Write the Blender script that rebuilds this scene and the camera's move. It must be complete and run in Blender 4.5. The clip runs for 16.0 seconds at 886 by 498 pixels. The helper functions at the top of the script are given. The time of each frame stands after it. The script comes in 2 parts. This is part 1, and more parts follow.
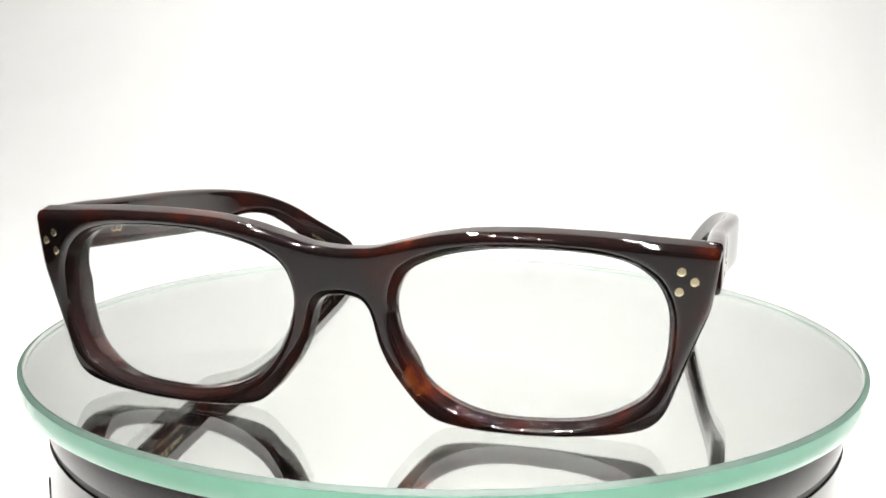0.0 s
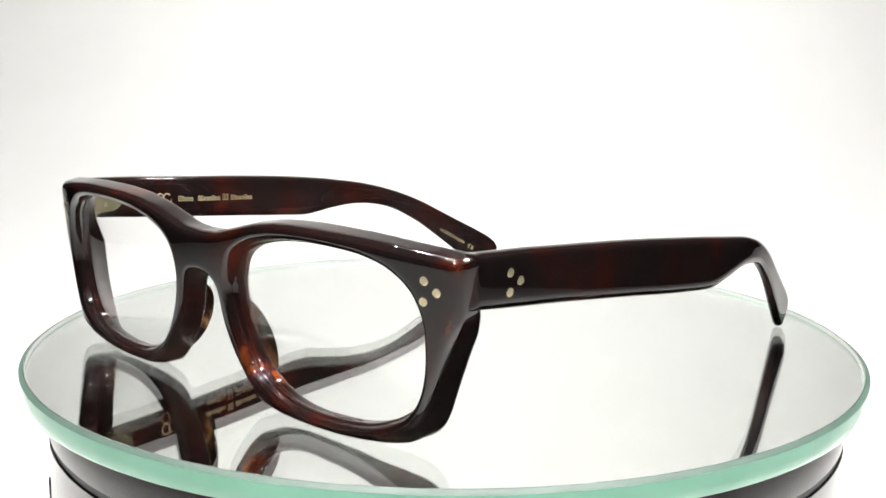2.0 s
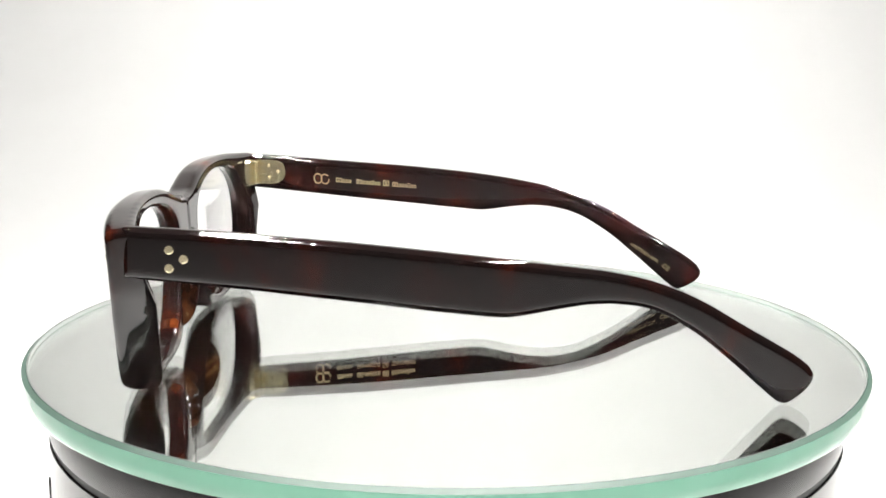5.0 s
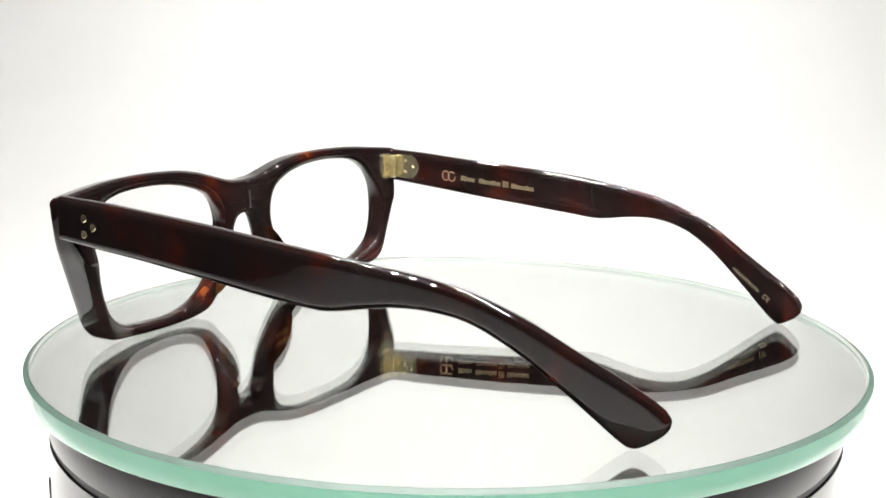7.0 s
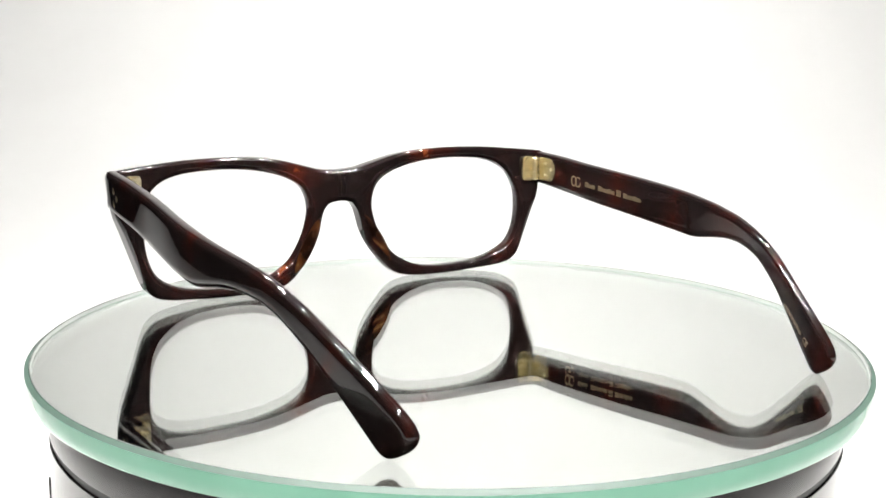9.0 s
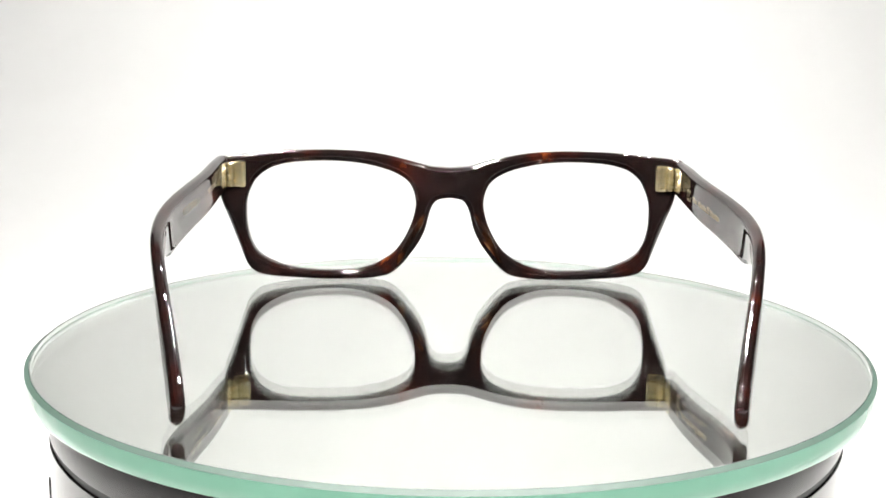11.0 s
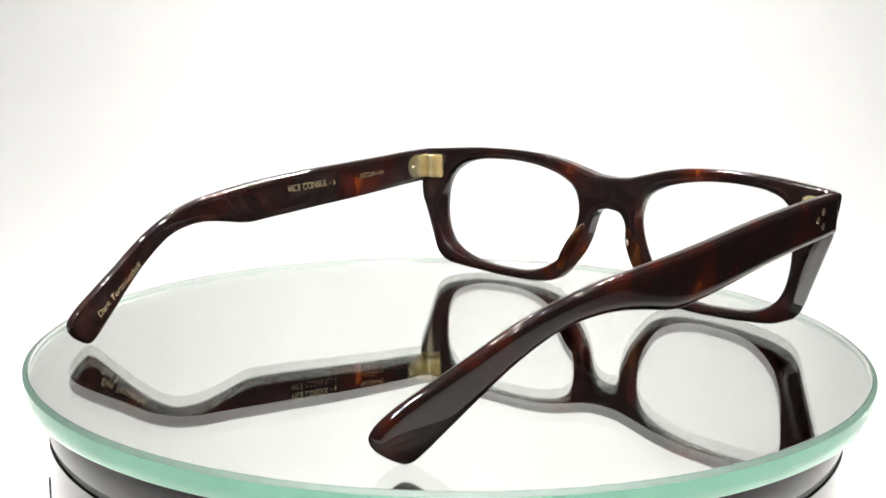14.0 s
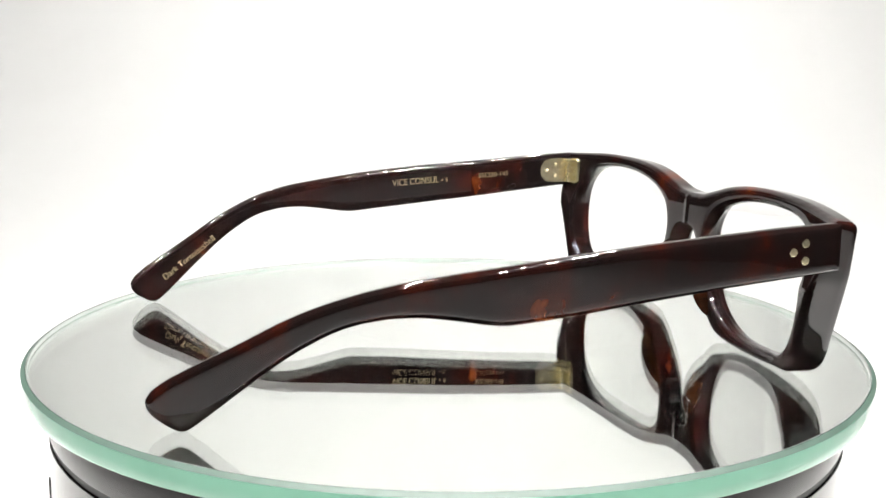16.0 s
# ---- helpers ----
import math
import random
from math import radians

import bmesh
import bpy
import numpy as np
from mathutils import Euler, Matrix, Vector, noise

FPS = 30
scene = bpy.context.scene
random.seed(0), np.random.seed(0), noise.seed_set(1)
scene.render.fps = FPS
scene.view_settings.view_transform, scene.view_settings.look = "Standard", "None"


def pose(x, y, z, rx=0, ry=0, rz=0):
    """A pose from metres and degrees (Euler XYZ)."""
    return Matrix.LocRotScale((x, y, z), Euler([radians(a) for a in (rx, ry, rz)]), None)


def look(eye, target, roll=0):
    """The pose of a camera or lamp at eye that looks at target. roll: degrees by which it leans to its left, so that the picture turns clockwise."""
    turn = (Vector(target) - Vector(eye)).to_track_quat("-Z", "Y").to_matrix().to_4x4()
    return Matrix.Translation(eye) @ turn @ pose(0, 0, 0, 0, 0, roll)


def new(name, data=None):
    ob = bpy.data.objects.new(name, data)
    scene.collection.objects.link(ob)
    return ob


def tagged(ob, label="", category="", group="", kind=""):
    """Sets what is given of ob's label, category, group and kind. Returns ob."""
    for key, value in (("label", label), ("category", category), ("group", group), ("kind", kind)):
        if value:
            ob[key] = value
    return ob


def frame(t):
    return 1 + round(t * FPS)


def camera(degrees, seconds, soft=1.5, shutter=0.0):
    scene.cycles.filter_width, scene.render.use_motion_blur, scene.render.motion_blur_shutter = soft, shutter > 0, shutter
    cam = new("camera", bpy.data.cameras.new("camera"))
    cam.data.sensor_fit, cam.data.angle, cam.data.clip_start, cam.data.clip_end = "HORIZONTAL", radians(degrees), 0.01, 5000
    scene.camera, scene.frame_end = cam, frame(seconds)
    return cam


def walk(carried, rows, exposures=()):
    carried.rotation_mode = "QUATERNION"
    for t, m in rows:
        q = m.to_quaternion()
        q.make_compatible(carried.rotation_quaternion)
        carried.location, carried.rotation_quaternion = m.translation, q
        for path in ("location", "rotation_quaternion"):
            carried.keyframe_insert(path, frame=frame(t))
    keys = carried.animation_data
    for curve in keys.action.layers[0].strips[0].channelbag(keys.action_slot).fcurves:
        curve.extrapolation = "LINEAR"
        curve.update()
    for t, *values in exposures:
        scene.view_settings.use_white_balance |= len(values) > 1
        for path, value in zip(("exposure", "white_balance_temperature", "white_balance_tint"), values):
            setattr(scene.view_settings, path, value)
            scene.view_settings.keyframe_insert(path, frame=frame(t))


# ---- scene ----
cam = camera(42.73, 16.0, soft=1.6)
DT = 0.058            # height of the plate's top over the table
MM = 0.001
EYE = (0.0, -0.300, DT + 0.0802)
PITCH, YAW = radians(-10.70), radians(0.25)
AHEAD = Vector((-math.sin(YAW) * math.cos(PITCH), math.cos(YAW) * math.cos(PITCH), math.sin(PITCH)))
CAM_POSE = look(EYE, Vector(EYE) + AHEAD, 0.62)
walk(cam, [(0, CAM_POSE), (16, CAM_POSE)])

# ---- world and light ----
world = bpy.data.worlds.new("dim_studio_room")
scene.world = world
world.use_nodes = True
world.node_tree.nodes["Background"].inputs["Color"].default_value = (0.9, 0.95, 1.0, 1)
world.node_tree.nodes["Background"].inputs["Strength"].default_value = 0.12
scene.view_settings.exposure = 0.0


# ---- materials ----
def shader(name):
    mat = bpy.data.materials.new(name)
    mat.use_nodes = True
    tree = mat.node_tree
    return mat, tree, tree.nodes["Principled BSDF"]


def node(tree, kind, **values):
    n = tree.nodes.new(kind)
    for key, value in values.items():
        n.inputs[key.replace("_", " ")].default_value = value
    return n


def ramp(tree, fac, stops):
    r = tree.nodes.new("ShaderNodeValToRGB")
    while len(r.color_ramp.elements) < len(stops):
        r.color_ramp.elements.new(0.5)
    for e, (at, col) in zip(r.color_ramp.elements, stops):
        e.position, e.color = at, (*col, 1)
    tree.links.new(fac, r.inputs["Fac"])
    return r.outputs["Color"]


def mottled_acetate(name, stops, passing):
    """Dark tortoiseshell: near-black brown with red and amber flames, glass-smooth polish."""
    mat, tree, b = shader(name)
    link = tree.links.new
    tc = tree.nodes.new("ShaderNodeTexCoord")
    mp = tree.nodes.new("ShaderNodeMapping")
    mp.inputs["Scale"].default_value = (1, 0.8, 0.55)
    link(tc.outputs["Object"], mp.inputs["Vector"])
    big = node(tree, "ShaderNodeTexNoise", Scale=95.0, Detail=2.5, Roughness=0.5, Distortion=0.6)
    link(mp.outputs["Vector"], big.inputs["Vector"])
    fine = node(tree, "ShaderNodeTexNoise", Scale=420.0, Detail=3.0, Roughness=0.6, Distortion=0.4)
    link(mp.outputs["Vector"], fine.inputs["Vector"])
    mix = tree.nodes.new("ShaderNodeMath")
    mix.operation = "MULTIPLY_ADD"
    mix.inputs[1].default_value = 0.28
    link(fine.outputs["Fac"], mix.inputs[0])
    link(big.outputs["Fac"], mix.inputs[2])
    col = ramp(tree, mix.outputs["Value"], stops)
    link(col, b.inputs["Base Color"])
    b.inputs["Roughness"].default_value = 0.03
    b.inputs["IOR"].default_value = 1.5
    wear = node(tree, "ShaderNodeTexNoise", Scale=900.0, Detail=2.0)
    link(tc.outputs["Object"], wear.inputs["Vector"])
    bump = tree.nodes.new("ShaderNodeBump")
    bump.inputs["Strength"].default_value, bump.inputs["Distance"].default_value = 0.02, 0.00005
    link(wear.outputs["Fac"], bump.inputs["Height"])
    link(bump.outputs["Normal"], b.inputs["Normal"])
    # thin amber streaks let some light through
    thin = tree.nodes.new("ShaderNodeBsdfTranslucent")
    link(col, thin.inputs["Color"])
    both = tree.nodes.new("ShaderNodeMixShader")
    both.inputs["Fac"].default_value = passing
    link(b.outputs["BSDF"], both.inputs[1])
    link(thin.outputs["BSDF"], both.inputs[2])
    link(both.outputs["Shader"], tree.nodes["Material Output"].inputs["Surface"])
    return mat


def plain(name, colour, rough=0.5, metal=0.0, grain=0.0, scale=300.0):
    mat, tree, b = shader(name)
    b.inputs["Roughness"].default_value, b.inputs["Metallic"].default_value = rough, metal
    b.inputs["Base Color"].default_value = (*colour, 1)
    if grain:
        tc = tree.nodes.new("ShaderNodeTexCoord")
        n = node(tree, "ShaderNodeTexNoise", Scale=scale, Detail=4.0, Roughness=0.6)
        tree.links.new(tc.outputs["Object"], n.inputs["Vector"])
        tree.links.new(ramp(tree, n.outputs["Fac"], [(0.3, [c * (1 - grain) for c in colour]), (0.7, [min(1, c * (1 + grain)) for c in colour])]), b.inputs["Base Color"])
        bump = tree.nodes.new("ShaderNodeBump")
        bump.inputs["Strength"].default_value, bump.inputs["Distance"].default_value = 0.1, 0.0002
        tree.links.new(n.outputs["Fac"], bump.inputs["Height"])
        tree.links.new(bump.outputs["Normal"], b.inputs["Normal"])
    return mat


def clear_glass(name, tint, ior):
    mat, tree, b = shader(name)
    g = tree.nodes.new("ShaderNodeBsdfGlass")
    g.inputs["Color"].default_value, g.inputs["IOR"].default_value, g.inputs["Roughness"].default_value = (*tint, 1), ior, 0.0
    tree.links.new(g.outputs["BSDF"], tree.nodes["Material Output"].inputs["Surface"])
    return mat


def green_edge():
    """Ground and polished edge of float glass: light trapped in the plate shows green."""
    mat, tree, b = shader("green_glass_edge")
    tc = tree.nodes.new("ShaderNodeTexCoord")
    n = node(tree, "ShaderNodeTexNoise", Scale=60.0, Detail=3.0)
    tree.links.new(tc.outputs["Object"], n.inputs["Vector"])
    tree.links.new(ramp(tree, n.outputs["Fac"], [(0.3, (0.118, 0.275, 0.195)), (0.7, (0.138, 0.305, 0.222))]), b.inputs["Base Color"])
    b.inputs["Roughness"].default_value = 0.08
    return mat


ACETATE = mottled_acetate("dark_tortoiseshell_acetate", [(0.55, (0.0052, 0.0036, 0.0035)), (0.675, (0.0066, 0.0034, 0.0031)), (0.755, (0.0098, 0.0032, 0.0027)),
                                                         (0.84, (0.0215, 0.0046, 0.0026)), (0.945, (0.085, 0.020, 0.0045))], 0.08)
AMBER = mottled_acetate("amber_tortoiseshell_acetate", [(0.54, (0.006, 0.0027, 0.0018)), (0.66, (0.017, 0.006, 0.0028)), (0.77, (0.055, 0.021, 0.008)), (0.89, (0.34, 0.21, 0.10))], 0.6)
GOLD = plain("polished_gold", (0.86, 0.76, 0.51), 0.22, 1.0)
FOIL = plain("gold_foil", (0.52, 0.43, 0.27), 0.32, 0.95, 0.15, 1500)
LENS = clear_glass("clear_lens", (1, 1, 1), 1.42)
PLATE_GLASS = clear_glass("float_glass", (0.990, 0.998, 0.991), 1.5)
SILVER = plain("mirror_silvering", (0.965, 0.97, 0.962), 0.0, 1.0)
EDGE = green_edge()
# grey that stands in for what the glass edge reflects inside
EDGE_REFLECTION = plain("edge_reflection_grey", (0.11, 0.12, 0.115), 0.3, 0.0, 0.05, 200)
CHAMFER = plain("ground_glass_chamfer", (0.028, 0.052, 0.040), 0.6, 0.0, 0.1, 200)
GLOSS_BLACK = plain("gloss_black_plastic", (0.012, 0.011, 0.011), 0.27, 0.0, 0.2, 150)
GROOVE = plain("black_groove", (0.004, 0.004, 0.004), 0.5)
WHITE = plain("white_sweep_vinyl", (0.62, 0.618, 0.61), 0.65, 0.0, 0.015, 25)
DARK_WALL = plain("grey_room_paint", (0.10, 0.10, 0.105), 0.8, 0.0, 0.1, 6)


# ---- mesh helpers ----
def shade(me, smooth=True):
    me.polygons.foreach_set("use_smooth", [smooth] * len(me.polygons))
    return me


def part(name, bm, material, parent=None, label="", smooth=False):
    me = bpy.data.meshes.new(name)
    bm.to_mesh(me)
    bm.free()
    shade(me, smooth)
    if smooth:
        me.set_sharp_from_angle(angle=radians(38))
    return mesh_part(name, me, material, parent, label)


def mesh_part(name, me, material, parent=None, label=""):
    me.materials.clear()
    me.materials.append(material)
    ob = new(name, me)
    if parent:
        ob.parent = parent
    if label:
        tagged(ob, label)
    return ob


def spline(pts, per=6, closed=True):
    """Catmull-Rom through the points."""
    n, out = len(pts), []
    for i in range(n if closed else n - 1):
        if closed:
            a, b, c, d = (Vector(pts[(i + k) % n]) for k in (-1, 0, 1, 2))
        else:
            a, b, c, d = (Vector(pts[min(max(i + k, 0), n - 1)]) for k in (-1, 0, 1, 2))
        for s in range(per):
            t = s / per
            out.append(0.5 * (2 * b + (c - a) * t + (2 * a - 5 * b + 4 * c - d) * t * t + (3 * b - a - 3 * c + d) * t ** 3))
    if not closed:
        out.append(Vector(pts[-1]))
    return out


def offset(pts, d):
    """Move a closed outline outwards by d."""
    area = sum(a.x * b.y - b.x * a.y for a, b in zip(pts, pts[1:] + pts[:1]))
    out = []
    for i, q in enumerate(pts):
        tan = (pts[(i + 1) % len(pts)] - pts[i - 1]).normalized()
        out.append(q + Vector((tan.y, -tan.x)) * d * (1 if area > 0 else -1))
    return out


def baked(ob, drop=True):
    """The object's mesh with its modifiers (or its curve as a mesh)."""
    dg = bpy.context.evaluated_depsgraph_get()
    dg.update()
    me = bpy.data.meshes.new_from_object(ob.evaluated_get(dg), depsgraph=dg)
    if drop:
        bpy.data.objects.remove(ob)
    return me


def slab(outlines, near, far):
    """A plate between two depths, with the outlines after the first as holes. Local x, y of the outline; z is the depth."""
    cu = bpy.data.curves.new("slab", "CURVE")
    cu.dimensions, cu.fill_mode, cu.extrude = "2D", "BOTH", (far - near) / 2
    for line in outlines:
        sp = cu.splines.new("POLY")
        sp.points.add(len(line) - 1)
        for q, v in zip(sp.points, line):
            q.co = (v.x, v.y, 0, 1)
        sp.use_cyclic_u = True
    me = baked(new("slab", cu))
    me.transform(Matrix.Translation((0, 0, (near + far) / 2)))
    return me


def fused(meshes, voxel, smooth):
    """One skin round all the closed meshes, with softened edges."""
    bm = bmesh.new()
    for me in meshes:
        bm.from_mesh(me)
    bmesh.ops.remove_doubles(bm, verts=bm.verts, dist=1e-4)
    me = bpy.data.meshes.new("fused")
    bm.to_mesh(me)
    bm.free()
    ob = new("fused", me)
    mod = ob.modifiers.new("skin", "REMESH")
    mod.mode, mod.voxel_size, mod.adaptivity = "VOXEL", voxel, 0.0
    sm = ob.modifiers.new("soft", "SMOOTH")
    sm.factor, sm.iterations = 0.5, smooth
    return shade(baked(ob))


def warp(me, rule):
    co = np.empty(len(me.vertices) * 3)
    me.vertices.foreach_get("co", co)
    me.vertices.foreach_set("co", np.ascontiguousarray(rule(co.reshape(-1, 3))).ravel())
    me.update()
    return me


def lathe(profile, steps=160, closed=False):
    """Turn (radius, height) points round the z axis."""
    bm = bmesh.new()
    rings = []
    for r, z in profile:
        if r < 1e-9:
            rings.append([bm.verts.new((0, 0, z))])
        else:
            rings.append([bm.verts.new((r * math.cos(2 * math.pi * k / steps), r * math.sin(2 * math.pi * k / steps), z)) for k in range(steps)])
    pairs = list(zip(rings, rings[1:])) + ([(rings[-1], rings[0])] if closed else [])
    for a, b in pairs:
        for k in range(steps):
            j = (k + 1) % steps
            quad = [a[k % len(a)], a[j % len(a)], b[j % len(b)], b[k % len(b)]]
            quad = list(dict.fromkeys(quad))
            if len(quad) > 2:
                bm.faces.new(quad)
    bmesh.ops.recalc_face_normals(bm, faces=bm.faces)
    return bm


# ---- the tent and the room ----
def sweep_backdrop():
    """White vinyl: table, curve and back wall in one sheet."""
    path = [(-0.8, 0.0), (0.0, 0.0), (0.25, 0.0)]
    path += [(0.25 + 0.3 * math.sin(a), 0.3 - 0.3 * math.cos(a)) for a in np.linspace(0.1, math.pi / 2, 18)]
    path += [(0.55, 0.5), (0.55, 0.75)]
    bm = bmesh.new()
    rows = []
    for y, z in path:
        rows.append([bm.verts.new((x, y, z)) for x in np.linspace(-0.42, 0.42, 9)])
    for a, b in zip(rows, rows[1:]):
        for k in range(8):
            bm.faces.new((a[k], a[k + 1], b[k + 1], b[k]))
    ob = part("backdrop", bm, WHITE, smooth=True)
    ob.modifiers.new("thick", "SOLIDIFY").thickness = 0.003
    return tagged(ob, "seamless white vinyl sweep under and behind the turntable", "backdrop", kind="structure")


def box(x0, x1, y0, y1, z0, z1):
    bm = bmesh.new()
    bmesh.ops.create_cube(bm, size=1)
    bm.transform(Matrix.Translation(((x0 + x1) / 2, (y0 + y1) / 2, (z0 + z1) / 2)) @ Matrix.Diagonal((x1 - x0, y1 - y0, z1 - z0, 1)))
    return bm


sweep_backdrop()
tagged(part("wall_west", box(-3.1, -3.0, -3.1, 3.1, -0.8, 2.2), DARK_WALL), "grey painted studio wall", "wall", kind="structure")
tagged(part("wall_east", box(3.0, 3.1, -3.1, 3.1, -0.8, 2.2), DARK_WALL), "grey painted studio wall", "wall", kind="structure")
tagged(part("wall_north", box(-3, 3, 3.0, 3.1, -0.8, 2.2), DARK_WALL), "grey painted studio wall", "wall", kind="structure")
tagged(part("ceiling", box(-3.1, 3.1, -3.1, 3.1, 2.2, 2.3), DARK_WALL), "grey painted studio ceiling", "ceiling", kind="structure")
tagged(part("floor", box(-3, 3, -3, 3, -0.80, -0.75), DARK_WALL), "dark grey studio floor under the table", "floor", kind="structure")
tagged(part("wall_south", box(-3, 3, -3.1, -3.0, -0.8, 2.2), DARK_WALL), "grey painted studio wall", "wall", kind="structure")


# ---- the turntable ----
def turntable():
    base = tagged(new("turntable"), "gloss black round turntable drum with a dark groove near its rim", "turntable")
    base.location = (0, 0, DT)
    R, top, low = 103.9, -6.2, -DT * 1000 + 0.4
    prof = [(0, top), (R - 1.0, top), (R - 0.3, top - 0.3), (R, top - 1.0), (R, -15.9), (R - 1.4, -16.2), (R - 1.4, -17.9), (R, -18.2),
            (R + 0.5, -60), (R + 0.5, low + 1), (R - 0.6, low), (0, low)]
    part("body", lathe([(r * MM, z * MM) for r, z in prof]), GLOSS_BLACK, base, smooth=True)
    ring = [(R - 1.3, -16.1), (R - 0.55, -16.1), (R - 0.55, -18.0), (R - 1.3, -18.0)]
    part("groove_seal", lathe([(r * MM, z * MM) for r, z in ring], closed=True), GROOVE, base, "matt black ring in the groove")
    catch = bmesh.new()
    rows = []
    for a in np.linspace(radians(199.5), radians(209), 8):
        rows.append([catch.verts.new((rr * MM * math.cos(a), rr * MM * math.sin(a), zz * MM)) for rr, zz in ((R - 0.2, -35.5), (R + 1.2, -35.8), (R + 1.2, -44), (R - 0.2, -44))])
    for a, b in zip(rows, rows[1:]):
        for k in range(4):
            catch.faces.new((a[k], a[(k + 1) % 4], b[(k + 1) % 4], b[k]))
    for end in (rows[0], rows[-1]):
        catch.faces.new(end)
    bmesh.ops.recalc_face_normals(catch, faces=catch.faces)
    part("catch", catch, GROOVE, base, "matt black catch on the drum's side")
    fin = box(-0.4, 0.5, -1.2, 1.2, -37.5, -28.5)
    bmesh.ops.bevel(fin, geom=fin.edges[:], offset=0.2, segments=1, affect="EDGES")
    fin.transform(Matrix.Rotation(radians(200), 4, "Z") @ Matrix.Translation(((R + 0.1) * MM, 0, 0)) @ Matrix.Diagonal((MM, MM, MM, 1)))
    part("catch_fin", fin, GROOVE, base, "matt black fin of the catch")
    plate = tagged(new("turntable_plate"), "round mirror-backed glass plate with a pale green edge", "glass plate")
    r1, r2 = 108.5, 109.6
    part("glass", lathe([(r * MM, z * MM) for r, z in [(0, 0), (r1 - 0.1, 0), (r1 - 0.1, -5.6), (0, -5.6)]], 256), PLATE_GLASS, plate, smooth=True).visible_shadow = False
    part("mirror_backing", lathe([(r * MM, z * MM) for r, z in [(0, -5.75), (r1 - 0.1, -5.75), (r1 - 0.1, -6.05), (0, -6.05)]], 128), SILVER, plate, "silvered mirror layer under the glass")
    part("chamfer", lathe([(r * MM, z * MM) for r, z in [(r1 + 0.02, 0), (r2, -0.8), (r1 + 0.02, -0.82)]], 256, True), CHAMFER, plate, "dark green ground chamfer", smooth=True)
    part("edge", lathe([(r * MM, z * MM) for r, z in [(r1 + 0.02, -0.85), (r2, -0.85), (r2 + 0.05, -3), (r2, -5.0), (r2 - 0.3, -5.6), (r1 - 0.2, -6.05), (r1 + 0.02, -5.0)]], 256, True), EDGE, plate, "pale green polished edge", smooth=True)
    # added opaque ring inside the glass: paints the edge's inner reflection as grey
    part("edge_reflection_ring", lathe([(r * MM, z * MM) for r, z in [(r1 - 0.5, -0.3), (r1 - 0.4, -0.3), (r1 - 0.4, -5.3), (r1 - 0.5, -5.3)]], 256, True), EDGE_REFLECTION, plate, "added grey ring in place of the reflection inside the edge", smooth=True)
    return base, plate


BASE, PLATE = turntable()

# ---- the spectacles, in millimetres until scaled: x to the wearer's left, y back along the temples, z up ----
HALF_RIM = [(0, 36.8), (6, 37.2), (11, 38.4), (18, 40.2), (22, 41.0), (28, 41.8), (36.5, 42.2), (46, 42.2), (55, 41.9), (64, 41.2), (72, 40.5),
            (74.9, 40.1), (75.8, 39.2), (75.8, 37.1), (75.3, 31.6), (74.5, 27.2), (72.6, 22.1), (70.6, 16.6), (69, 12.1), (67.5, 7.8),
            (65.9, 4.9), (63.4, 2.9), (60, 1.9), (55, 1.1), (44.5, 0.2), (33, 0.05), (25.4, 0.5), (19.8, 1.8), (15.9, 4.9), (12.7, 8.7),
            (10.1, 12.4), (8.0, 16.8), (6.8, 21.4), (5.7, 24.4), (3.8, 26.3), (0, 27.0)]
HOLE = [(66.8, 22.6), (66.6, 27.1), (65.4, 30.8), (63.4, 33.6), (59.6, 36.2), (55, 37.6), (49.7, 38.3), (40.5, 38.6), (31.3, 38.1), (23.8, 36.8),
        (18.2, 35), (14.2, 32.6), (12.2, 29.6), (11.3, 25.6), (11.8, 21.6), (13.3, 17.1), (15.7, 12.6), (19, 8.6), (24, 5.5), (29.5, 3.7),
        (35, 3.0), (41, 3.0), (48.3, 3.5), (54, 4.6), (59.4, 6.8), (63.2, 9.6), (65.4, 13.4), (66.5, 17.9)]
TEMPLE_TOP = [(-67.0, 41.0), (-53, 40.4), (-42, 39.6), (-30, 38.8), (-17, 37.9), (-4, 36.8), (9, 35.5), (25, 33.5), (34, 32.1), (43.4, 29.6), (53.8, 25.1), (65.4, 18.5), (78.2, 11.4), (82.6, 8.4)]
TEMPLE_LOW = [(84, 6.4), (83.4, 4.4), (81.4, 2.5), (77.8, 0.5), (75.8, 0.3), (73.6, 1.5), (69.2, 5.0), (60.8, 11.9), (53, 17.9), (43.9, 23.2), (36.3, 25.1), (29.1, 25.4), (22.4, 24.6),
              (14.5, 23.3), (10, 23.1), (2.9, 23.7), (-4, 24.3), (-17, 25.6), (-30, 26.8), (-42, 28), (-53, 29), (-67.0, 30.3)]
FRONT_Y, THICK = -77.7, 7.1
BOW_Y = [-68, -56, -40, -15, 0, 15, 30, 43, 48, 53, 60, 68, 75, 82, 88]
BOW_X = [73.9, 74.2, 74.3, 75.1, 75.6, 75.2, 73.3, 69.9, 68.4, 66.9, 64.7, 62.3, 60.2, 58.2, 56.6]


def bow(y):
    """Middle of the temple's thickness, bowed out and then in towards the tip."""
    k = np.polyfit(BOW_Y, BOW_X, 6)
    return np.polyval(k, np.clip(y, -68, 88))


def drop(y, side):
    """The right temple hangs a little lower than the left."""
    return np.interp(y, [-70, 20, 42, 60, 78], [0.6, 0.7, 1.3, 0.9, 0.2]) * (side < 0)


def slim(y):
    """The temples thin out towards the tip."""
    return 1 - 0.2 * np.clip((np.asarray(y) - 5) / 40, 0, 1)


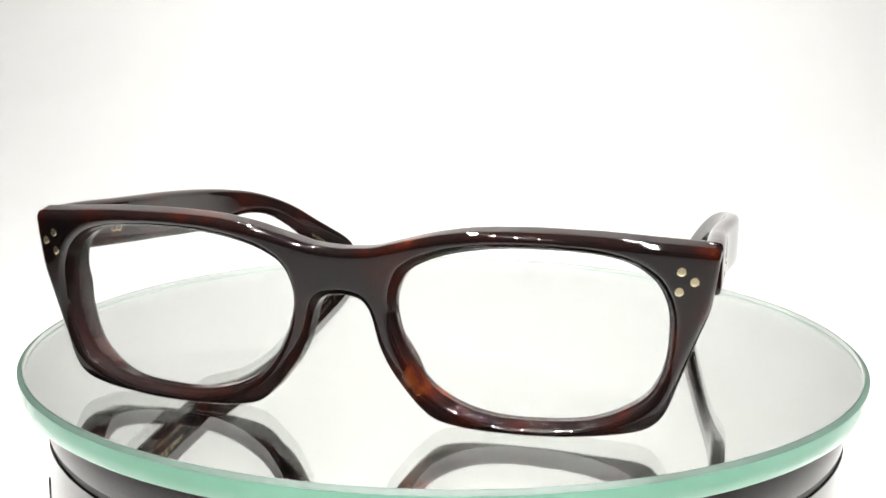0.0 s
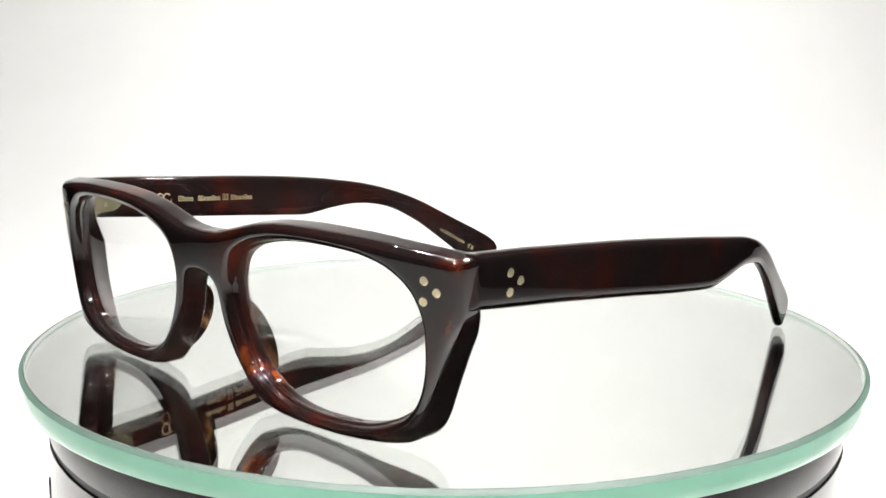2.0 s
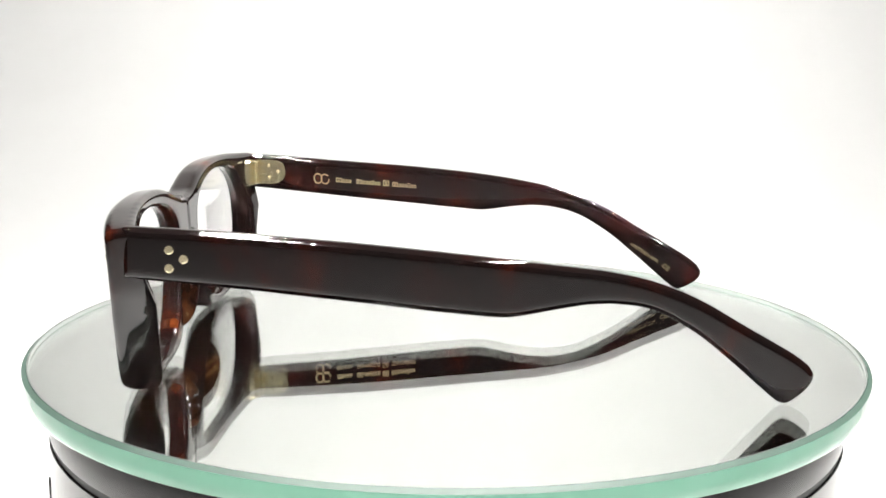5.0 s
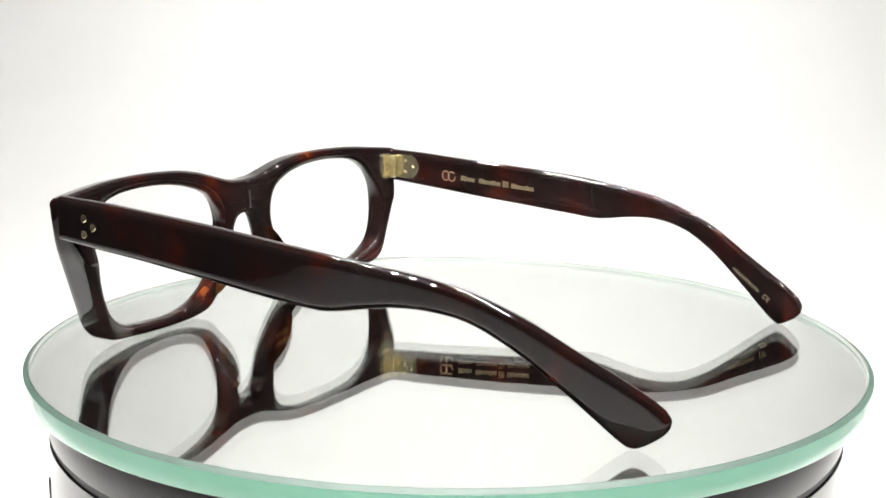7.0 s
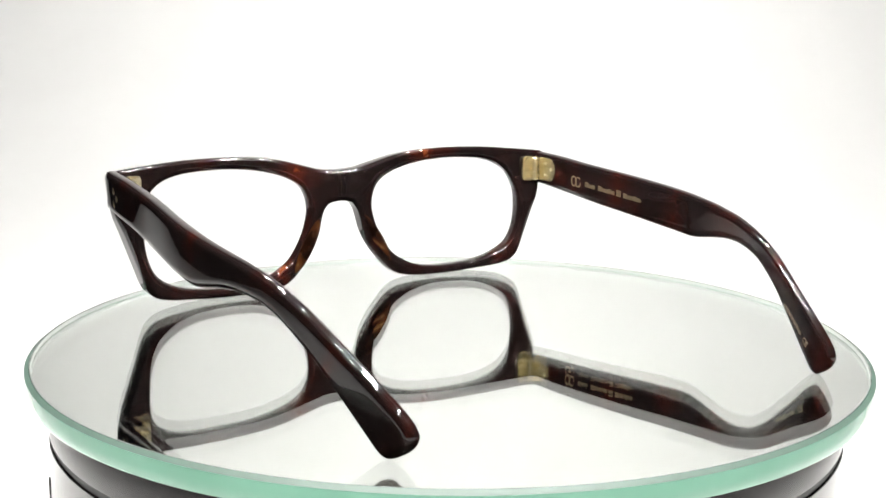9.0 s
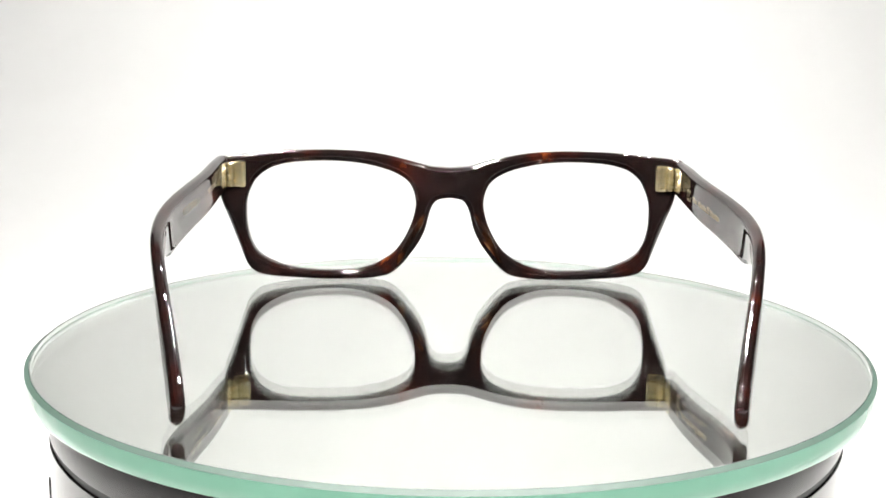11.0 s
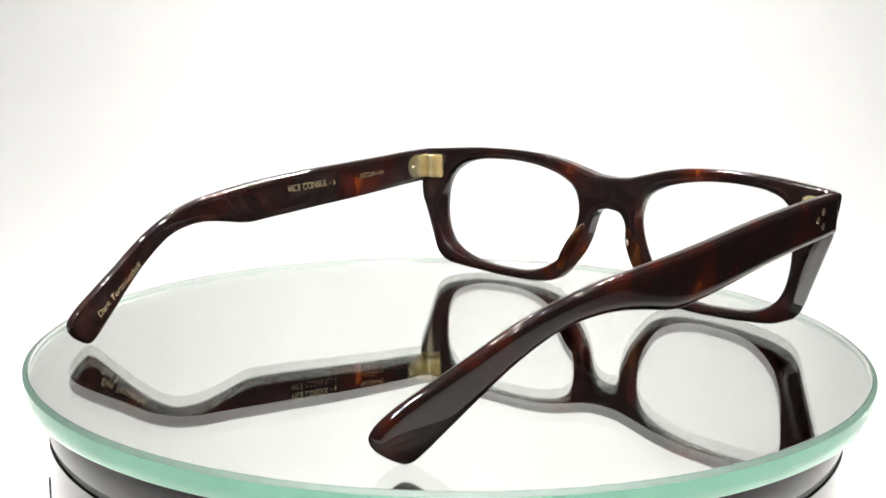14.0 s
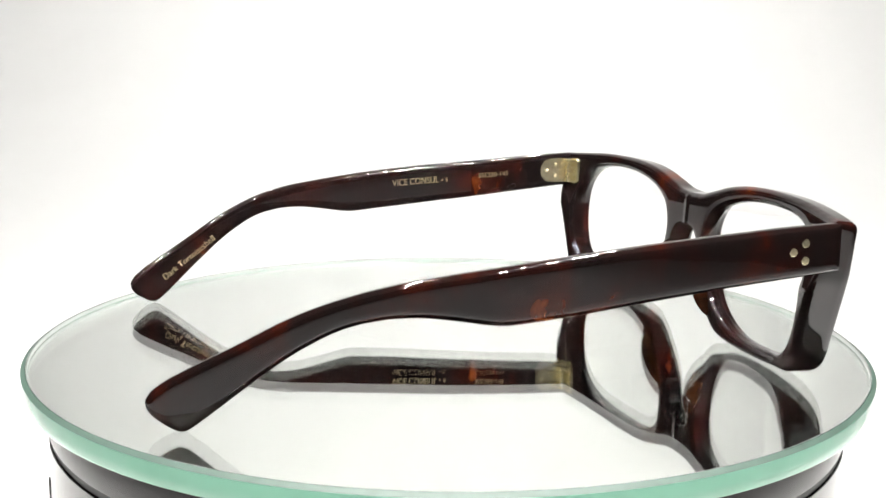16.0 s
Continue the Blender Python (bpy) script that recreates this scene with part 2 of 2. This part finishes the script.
def face_y(x, up):
    """The front's face: flat over the nose, wrapping back at the corners, leaning back towards the bottom."""
    return FRONT_Y + 6.0 * (np.abs(x) / 74.0) ** 4 + 0.008 * x + 0.06 * (41.5 - up)


def bent_front(co):
    """(x, up, depth) to the curved front, which is thicker at its lower outer corners."""
    x, up, d = co[:, 0], co[:, 1], co[:, 2]
    wide = np.abs(x)
    lift = (d / THICK - 0.4) * 1.1 * np.clip((up - 30) / 10, 0, 1) * np.clip(wide / 40, 0, 1)
    flare = np.sign(x) * (d / THICK - 0.3) * 0.9 * np.clip((wide - 66) / 8, 0, 1) * np.clip((up - 22) / 10, 0, 1)
    ease = np.clip((wide - 50) / 18, 0, 1)
    keel = 0.25 * np.clip(1 - wide / 1.4, 0, 1) * d / THICK
    deep = keel + d * (1 + 0.34 * ease * ease * (3 - 2 * ease) * np.clip((32 - up) / 8, 0, 1))
    draft = np.where(x < 0, 1.9, -0.6) * d / THICK * np.clip((wide - 40) / 22, 0, 1) * np.clip((40 - up) / 9, 0, 1)
    return np.stack([x * 0.995 + 0.3 + flare + draft, face_y(x, up) + deep, up * 1.008 + 0.05 + lift], 1) * MM


def lens_blank(line, near=3.0, thick=1.5, rings=14):
    """A thin lens with evenly curved faces inside the closed outline."""
    mid = sum(line, Vector((0, 0))) / len(line)
    bm = bmesh.new()
    shells = []
    for d in (near, near + thick):
        shell = [[bm.verts.new((0, 0, 0))]]
        spots = [(mid, shell[0][0])]
        for k in range(1, rings + 1):
            ring = []
            for q in line:
                ring.append(bm.verts.new((0, 0, 0)))
                spots.append((mid + (q - mid) * (k / rings), ring[-1]))
            shell.append(ring)
        for q, v in spots:
            v.co = Vector((q.x * 0.995 + 0.3, float(face_y(q.x, q.y)) + d, q.y * 1.008 + 0.05)) * MM
        shells.append(shell)
    n = len(line)
    for shell in shells:
        for k in range(n):
            bm.faces.new((shell[0][0], shell[1][k], shell[1][(k + 1) % n]))
            for a, b in zip(shell[1:], shell[2:]):
                bm.faces.new((a[k], b[k], b[(k + 1) % n], a[(k + 1) % n]))
    for k in range(n):
        bm.faces.new((shells[0][-1][k], shells[1][-1][k], shells[1][-1][(k + 1) % n], shells[0][-1][(k + 1) % n]))
    bmesh.ops.recalc_face_normals(bm, faces=bm.faces)
    return bm


def tuck(y, side):
    """The right temple's tip is bent in a little further."""
    return (1.8 if side < 0 else 0.0) * np.clip((np.asarray(y) - 10) / 70, 0, 1.1) ** 1.3


def reach(y):
    """The last stretch of the temple, a little shorter than its outline."""
    return y - 2.0 * np.clip((np.asarray(y) - 50) / 34, 0, 1) ** 1.5


def bent_temple(side):
    def rule(co):
        y, up, d = co[:, 0], co[:, 1], co[:, 2]
        return np.stack([side * (bow(y) - tuck(y, side) + d * slim(y)), reach(y), up * 1.007 - drop(y, side)], 1) * MM
    return rule


def flip(me):
    bm = bmesh.new()
    bm.from_mesh(me)
    bmesh.ops.recalc_face_normals(bm, faces=bm.faces)
    bm.to_mesh(me)
    bm.free()
    return me


def ellipsoid(centre, radii, lean):
    bm = bmesh.new()
    bmesh.ops.create_uvsphere(bm, u_segments=40, v_segments=28, radius=1)
    bm.transform(Matrix.Translation(centre) @ Matrix.Rotation(radians(lean), 4, "Z") @ Matrix.Diagonal((*radii, 1)))
    me = bpy.data.meshes.new("blob")
    bm.to_mesh(me)
    bm.free()
    return me


def disc(radius, depth, steps=20):
    return lathe([(0, 0), (radius, 0), (radius, depth * 0.6), (radius * 0.9, depth), (0, depth)], steps)


def spectacles():
    pair = tagged(new("spectacles"), "dark tortoiseshell acetate spectacles with clear lenses, open on the plate", "spectacles")
    half = spline([Vector(q) for q in HALF_RIM], 5, False)
    rim = half + [Vector((-q.x, q.y)) for q in reversed(half[1:-1])]
    hole = spline([Vector(q) for q in HOLE], 5)
    mirror = [Vector((-q.x, q.y)) for q in reversed(hole)]
    # stacked plates, each wider and shallower than the last, give the rims their rounded section
    step = 0.6
    solids = [slab([offset(rim, -cut), offset(hole, cut + step), offset(mirror, cut + step)], near, THICK - far)
              for cut, near, far in ((1.4, 0.0, 0.0), (0.8, 0.24, 0.18), (0.35, 0.65, 0.5), (0.0, 1.4, 1.1))]
    # behind a step that holds the lens the opening is narrower
    solids += [slab([offset(rim, -1.0), offset(hole, cut), offset(mirror, cut)], 2.5, THICK - far)
               for cut, far in ((0.8, 0.05), (0.35, 0.4), (0.0, 1.0))]
    front = mesh_part("front", flip(warp(fused(solids, 0.3, 12), bent_front)), ACETATE, pair)
    for s in (1, -1):
        me = shade(warp(ellipsoid((s * 12.7, 13.8, THICK - 1.4), (1.6, 10.0, 5.2), s * 29), bent_front))
        mesh_part("nose_pad", flip(me), AMBER, pair, "amber brown nose pad, see-through at its edge")
    for line, s in ((hole, 1), (mirror, -1)):
        part("lens", lens_blank(offset(line, 0.45)), LENS, pair, "clear demonstration lens", smooth=True).visible_shadow = False
    for s in (1, -1):
        outline = spline([Vector(q) for q in TEMPLE_TOP], 5, False) + spline([Vector(q) for q in TEMPLE_LOW], 5, False)
        me = flip(warp(fused([slab([offset(outline, -cut)], -w, w) for cut, w in ((1.2, 2.0), (0.7, 1.78), (0.28, 1.45), (0.0, 0.9))], 0.3, 18), bent_temple(s)))
        temple = mesh_part("temple", me, ACETATE, pair)
        # three brass pins through the front corner, three through the temple
        for x, z in ((68.7, 36.1), (71.2, 34.1), (68.4, 32.1)):
            bm = disc(0.90 * MM, 0.1 * MM)
            bm.transform(Matrix.Translation((s * x * MM, (float(face_y(s * x, z)) + 0.09) * MM, z * MM)) @ Matrix.Rotation(radians(s * 16), 4, "Z") @ Matrix.Rotation(radians(90), 4, "X"))
            part("rivet", bm, GOLD, front, "round brass rivet")
        for y, z in ((-57.1, 36.7), (-54.2, 34.8), (-57.2, 32.9)):
            bm = disc(0.95 * MM, 0.1 * MM)
            bm.transform(Matrix.Translation((s * (float(bow(y)) + 1.95) * MM, y * MM, z * MM)) @ Matrix.Rotation(radians(90 * s), 4, "Y"))
            part("rivet", bm, GOLD, temple, "round brass rivet")
        hinge(pair, s)
        if s > 0:
            engrave(temple, s, "VICE CONSUL - s", (-2.6, 31.0), (-21.2, 32.2), 2.2)
            engrave(temple, s, "55\u25a120-145", (-31.8, 33.2), (-42.2, 34.0), 1.5)
            engrave(temple, s, "Dark Tortoiseshell", (72.6, 6.6), (56.2, 17.3), 2.0)
        else:
            maker_mark(temple, s)
            engrave(temple, s, "HANDMADE IN JAPAN", (60.2, 14.2), (69.3, 8.6), 1.1)
            engrave(temple, s, "CE", (70.8, 7.4), (72.8, 6.1), 1.5)
    return pair


def inner_skin(temple, s, me, name, label):
    """Lay a flat (along, up, lift) mesh on the temple's inner face."""
    def rule(co):
        y, up, d = co[:, 0], co[:, 1], co[:, 2]
        return np.stack([s * (bow(y) - tuck(y, s) - 1.99 * slim(y) - d), reach(y), up * 1.007 - drop(y, s)], 1) * MM
    return mesh_part(name, flip(warp(me, rule)), FOIL, temple, label)


def engrave(temple, s, words, start, end, height):
    """Gold lettering that runs from start to end, both (y, z)."""
    cu = bpy.data.curves.new("lettering", "FONT")
    cu.body, cu.size, cu.extrude, cu.offset = words, 1.0, 0.0, -0.012
    me = baked(new("lettering", cu))
    co = np.array([v.co[:] for v in me.vertices])
    a, b = Vector(start), Vector(end)
    run = (b - a)
    ux, w = run.normalized(), co[:, 0].max() - co[:, 0].min()
    uz = Vector((0, 1)) - ux * ux.y
    uz.normalize()
    k, h = run.length / w, height / 0.72

    def rule(c):
        u, v = (c[:, 0] - co[:, 0].min()) * k, c[:, 1] * h
        return np.stack([a.x + ux.x * u + uz.x * v, a.y + ux.y * u + uz.y * v, 0 * u + 0.09], 1)
    inner_skin(temple, s, warp(me, rule), "lettering", "gold foil lettering")


def maker_mark(temple, s):
    """The maker's mark as two linked rings, and its words as plain gold bars."""
    def at(u, v):
        return -44.4 + u, 32.5 + v - 0.072 * u

    def ring(u, v, r, sweep):
        bm = bmesh.new()
        pairs = []
        for ang_ in np.linspace(*sweep, 28):
            pairs.append([bm.verts.new((*at(u + rr * math.cos(ang_) * 0.85, v + rr * math.sin(ang_)), 0.05)) for rr in (r, r - 0.38)])
        for p0, p1 in zip(pairs, pairs[1:]):
            bm.faces.new((p0[0], p1[0], p1[1], p0[1]))
        me = bpy.data.meshes.new("ring")
        bm.to_mesh(me)
        bm.free()
        return me
    inner_skin(temple, s, ring(1.4, 0.9, 1.75, (0, 2 * math.pi)), "mark_ring", "gold foil ring of the maker's mark")
    inner_skin(temple, s, ring(3.7, 0.9, 1.75, (0.75, 2 * math.pi)), "mark_ring", "gold foil ring of the maker's mark")
    for u0, u1, h in ((7.4, 12.6, 1.5), (14.2, 22.3, 1.5), (23.0, 25.2, 1.9), (26.1, 34.2, 1.5)):
        bm = bmesh.new()
        steps = max(2, int((u1 - u0) / 1.0))
        for k in range(steps):
            a0 = u0 + (u1 - u0) * k / steps
            a1 = a0 + (u1 - u0) / steps * 0.78
            top = h if k == 0 else h * (0.72, 0.98, 0.7, 0.75)[k % 4]
            for x0, x1, y0, y1 in ((a0, a0 + 0.24, 0, top), (a1 - 0.24, a1, 0, top), (a0 + 0.25, a1 - 0.25, 0, 0.26), (a0 + 0.25, a1 - 0.25, top - 0.26, top)):
                bm.faces.new([bm.verts.new((*at(u, v + 0.2), 0.05)) for u, v in ((x0, y0), (x1, y0), (x1, y1), (x0, y1))])
        me = bpy.data.meshes.new("bar")
        bm.to_mesh(me)
        bm.free()
        inner_skin(temple, s, me, "mark_bar", "gold foil bar")


def hinge(pair, s):
    """Seven-knuckle hinge: a leaf in the front, a round-ended leaf in the temple, knuckles between."""
    h = part("hinge", lathe([(0, 31.4 * MM), (0.5 * MM, 31.4 * MM), (0.5 * MM, 39.4 * MM), (0, 39.4 * MM)], 16), GOLD, pair, "gilt seven-knuckle hinge")
    h.location = (s * 70.9 * MM, -63.9 * MM, 0 if s > 0 else -0.4 * MM)
    for k in range(7):
        z = 31.5 + k * 1.13
        bm = lathe([(q[0] * MM, q[1] * MM) for q in ((0.5, z), (1.15, z), (1.4, z + 0.2), (1.4, z + 0.72), (1.15, z + 0.92), (0.5, z + 0.92))], 18)
        part("knuckle", bm, GOLD, h, smooth=True)
        bm = box(-0.4, 0.9, 0.3, 2.8, z + 0.06, z + 0.86) if k % 2 else box(-3.7, 0.1, -1.3, 0.55, z + 0.04, z + 0.88)
        bmesh.ops.bevel(bm, geom=bm.edges[:], offset=0.22, segments=2, affect="EDGES")
        bm.transform(Matrix.Diagonal((s * MM, MM, MM, 1)))
        bmesh.ops.recalc_face_normals(bm, faces=bm.faces)
        part("knuckle_arm", bm, GOLD, h, smooth=True)
    # leaf with rounded corners, let into the front's back
    bm = bmesh.new()
    turn = np.linspace(0, math.pi / 2, 6)
    edge = [(-3.3 - 1.2 * math.sin(a), 38.4 + 1.2 * math.cos(a)) for a in turn] + [(-3.3 - 1.2 * math.cos(a), 32.4 - 1.2 * math.sin(a)) for a in turn] + [(-0.5, 31.2), (-0.5, 39.6)]
    face = bm.faces.new([bm.verts.new((x, -0.75, z)) for x, z in edge])
    ext = bmesh.ops.extrude_face_region(bm, geom=[face])
    bmesh.ops.translate(bm, verts=[v for v in ext["geom"] if isinstance(v, bmesh.types.BMVert)], vec=(0, -1.7, 0))
    bm.transform(Matrix.Diagonal((s * MM, MM, MM, 1)))
    bmesh.ops.recalc_face_normals(bm, faces=bm.faces)
    part("front_leaf", bm, GOLD, h)
    # round-ended leaf on the temple's inner face
    bm = bmesh.new()
    rim = [(1.0, 31.4), (6.0, 31.4)] + [(6.0 + 4.0 * math.sin(a), 35.4 - 4.0 * math.cos(a)) for a in np.linspace(0.2, math.pi - 0.2, 12)] + [(6.0, 39.4), (1.0, 39.4)]
    face = bm.faces.new([bm.verts.new((1.25, y, z)) for y, z in rim])
    ext = bmesh.ops.extrude_face_region(bm, geom=[face])
    bmesh.ops.translate(bm, verts=[v for v in ext["geom"] if isinstance(v, bmesh.types.BMVert)], vec=(0.8, 0, 0))
    bm.transform(Matrix.Diagonal((s * MM, MM, MM, 1)))
    bmesh.ops.recalc_face_normals(bm, faces=bm.faces)
    part("temple_leaf", bm, GOLD, h)
    for y, z in ((4.6, 37.4), (4.6, 33.4), (7.6, 35.4)):
        bm = bmesh.new()
        bmesh.ops.create_uvsphere(bm, u_segments=12, v_segments=8, radius=0.55 * MM)
        bm.transform(Matrix.Translation((s * 1.2 * MM, y * MM, z * MM)))
        part("pin_head", bm, GOLD, h, smooth=True)


PAIR = spectacles()


# ---- lamps of the tent that show as sparks in the polish ----
DIODE, _tree, _b = shader("diode_light")
_b.inputs["Emission Color"].default_value, _b.inputs["Emission Strength"].default_value = (1, 0.983, 0.955, 1), 4300


def led_bar(x, y, z, n, gap):
    bar = tagged(new("led_bar"), "slim white lamp bar with five small round lamps over the table", "lamp", group="lamp bars")
    bar.location = (x, y, z)
    part("housing", box(-0.012, 0.012, -n * gap / 2 - 0.02, n * gap / 2 + 0.02, 0.0, 0.012), WHITE, bar)
    for end in (-1, 1):
        rod = lathe([(0, 0.012), (0.004, 0.012), (0.004, 2.2 - z), (0, 2.2 - z)], 10)
        rod.transform(Matrix.Translation((0, end * n * gap * 0.42, 0)))
        part("hanger", rod, GROOVE, bar, "thin black hanging rod")
    for k in range(n):
        bm = lathe([(0, -0.0025), (0.0033, -0.002), (0.0046, -0.001), (0.005, 0.0), (0, 0)], 20)
        bm.transform(Matrix.Translation((0, (k - (n - 1) / 2) * gap, -0.001)))
        part("lamp_lens", bm, DIODE, bar, "glowing warm white lamp lens", smooth=True)
        # the lamp's beam, gathered on the turntable
        data = bpy.data.lights.new("lamp_beam", "SPOT")
        data.energy, data.color, data.shadow_soft_size = 5.4, (1, 0.983, 0.955), 0.005
        data.spot_size, data.spot_blend = radians(44), 0.5
        at = Vector((x, y + (k - (n - 1) / 2) * gap, z - 0.02))
        beam = new("lamp_beam", data)
        beam.parent = bar
        beam.matrix_basis = Matrix.Translation((-x, -y, -z)) @ look(at, (0, 0, DT))
    return bar


led_bar(-0.09, -0.06, 0.52, 5, 0.14)
led_bar(0.13, -0.06, 0.52, 5, 0.14)


def motions():
    start, rate, lie = 16.15, -14.851, -31.567
    rows_pair, rows_plate = [], []
    for k in range(33):
        t = k * 0.5
        turn = start + rate * t
        rows_pair.append((t, pose(0, 0, DT, 0, 0, turn + lie) @ pose(-0.00223, 0, 0)))
        rows_plate.append((t, pose(0, 0, DT, 0, 0, turn) @ pose(-0.00078, 0.00040, 0)))
    walk(PAIR, rows_pair)
    walk(PLATE, rows_plate)


motions()
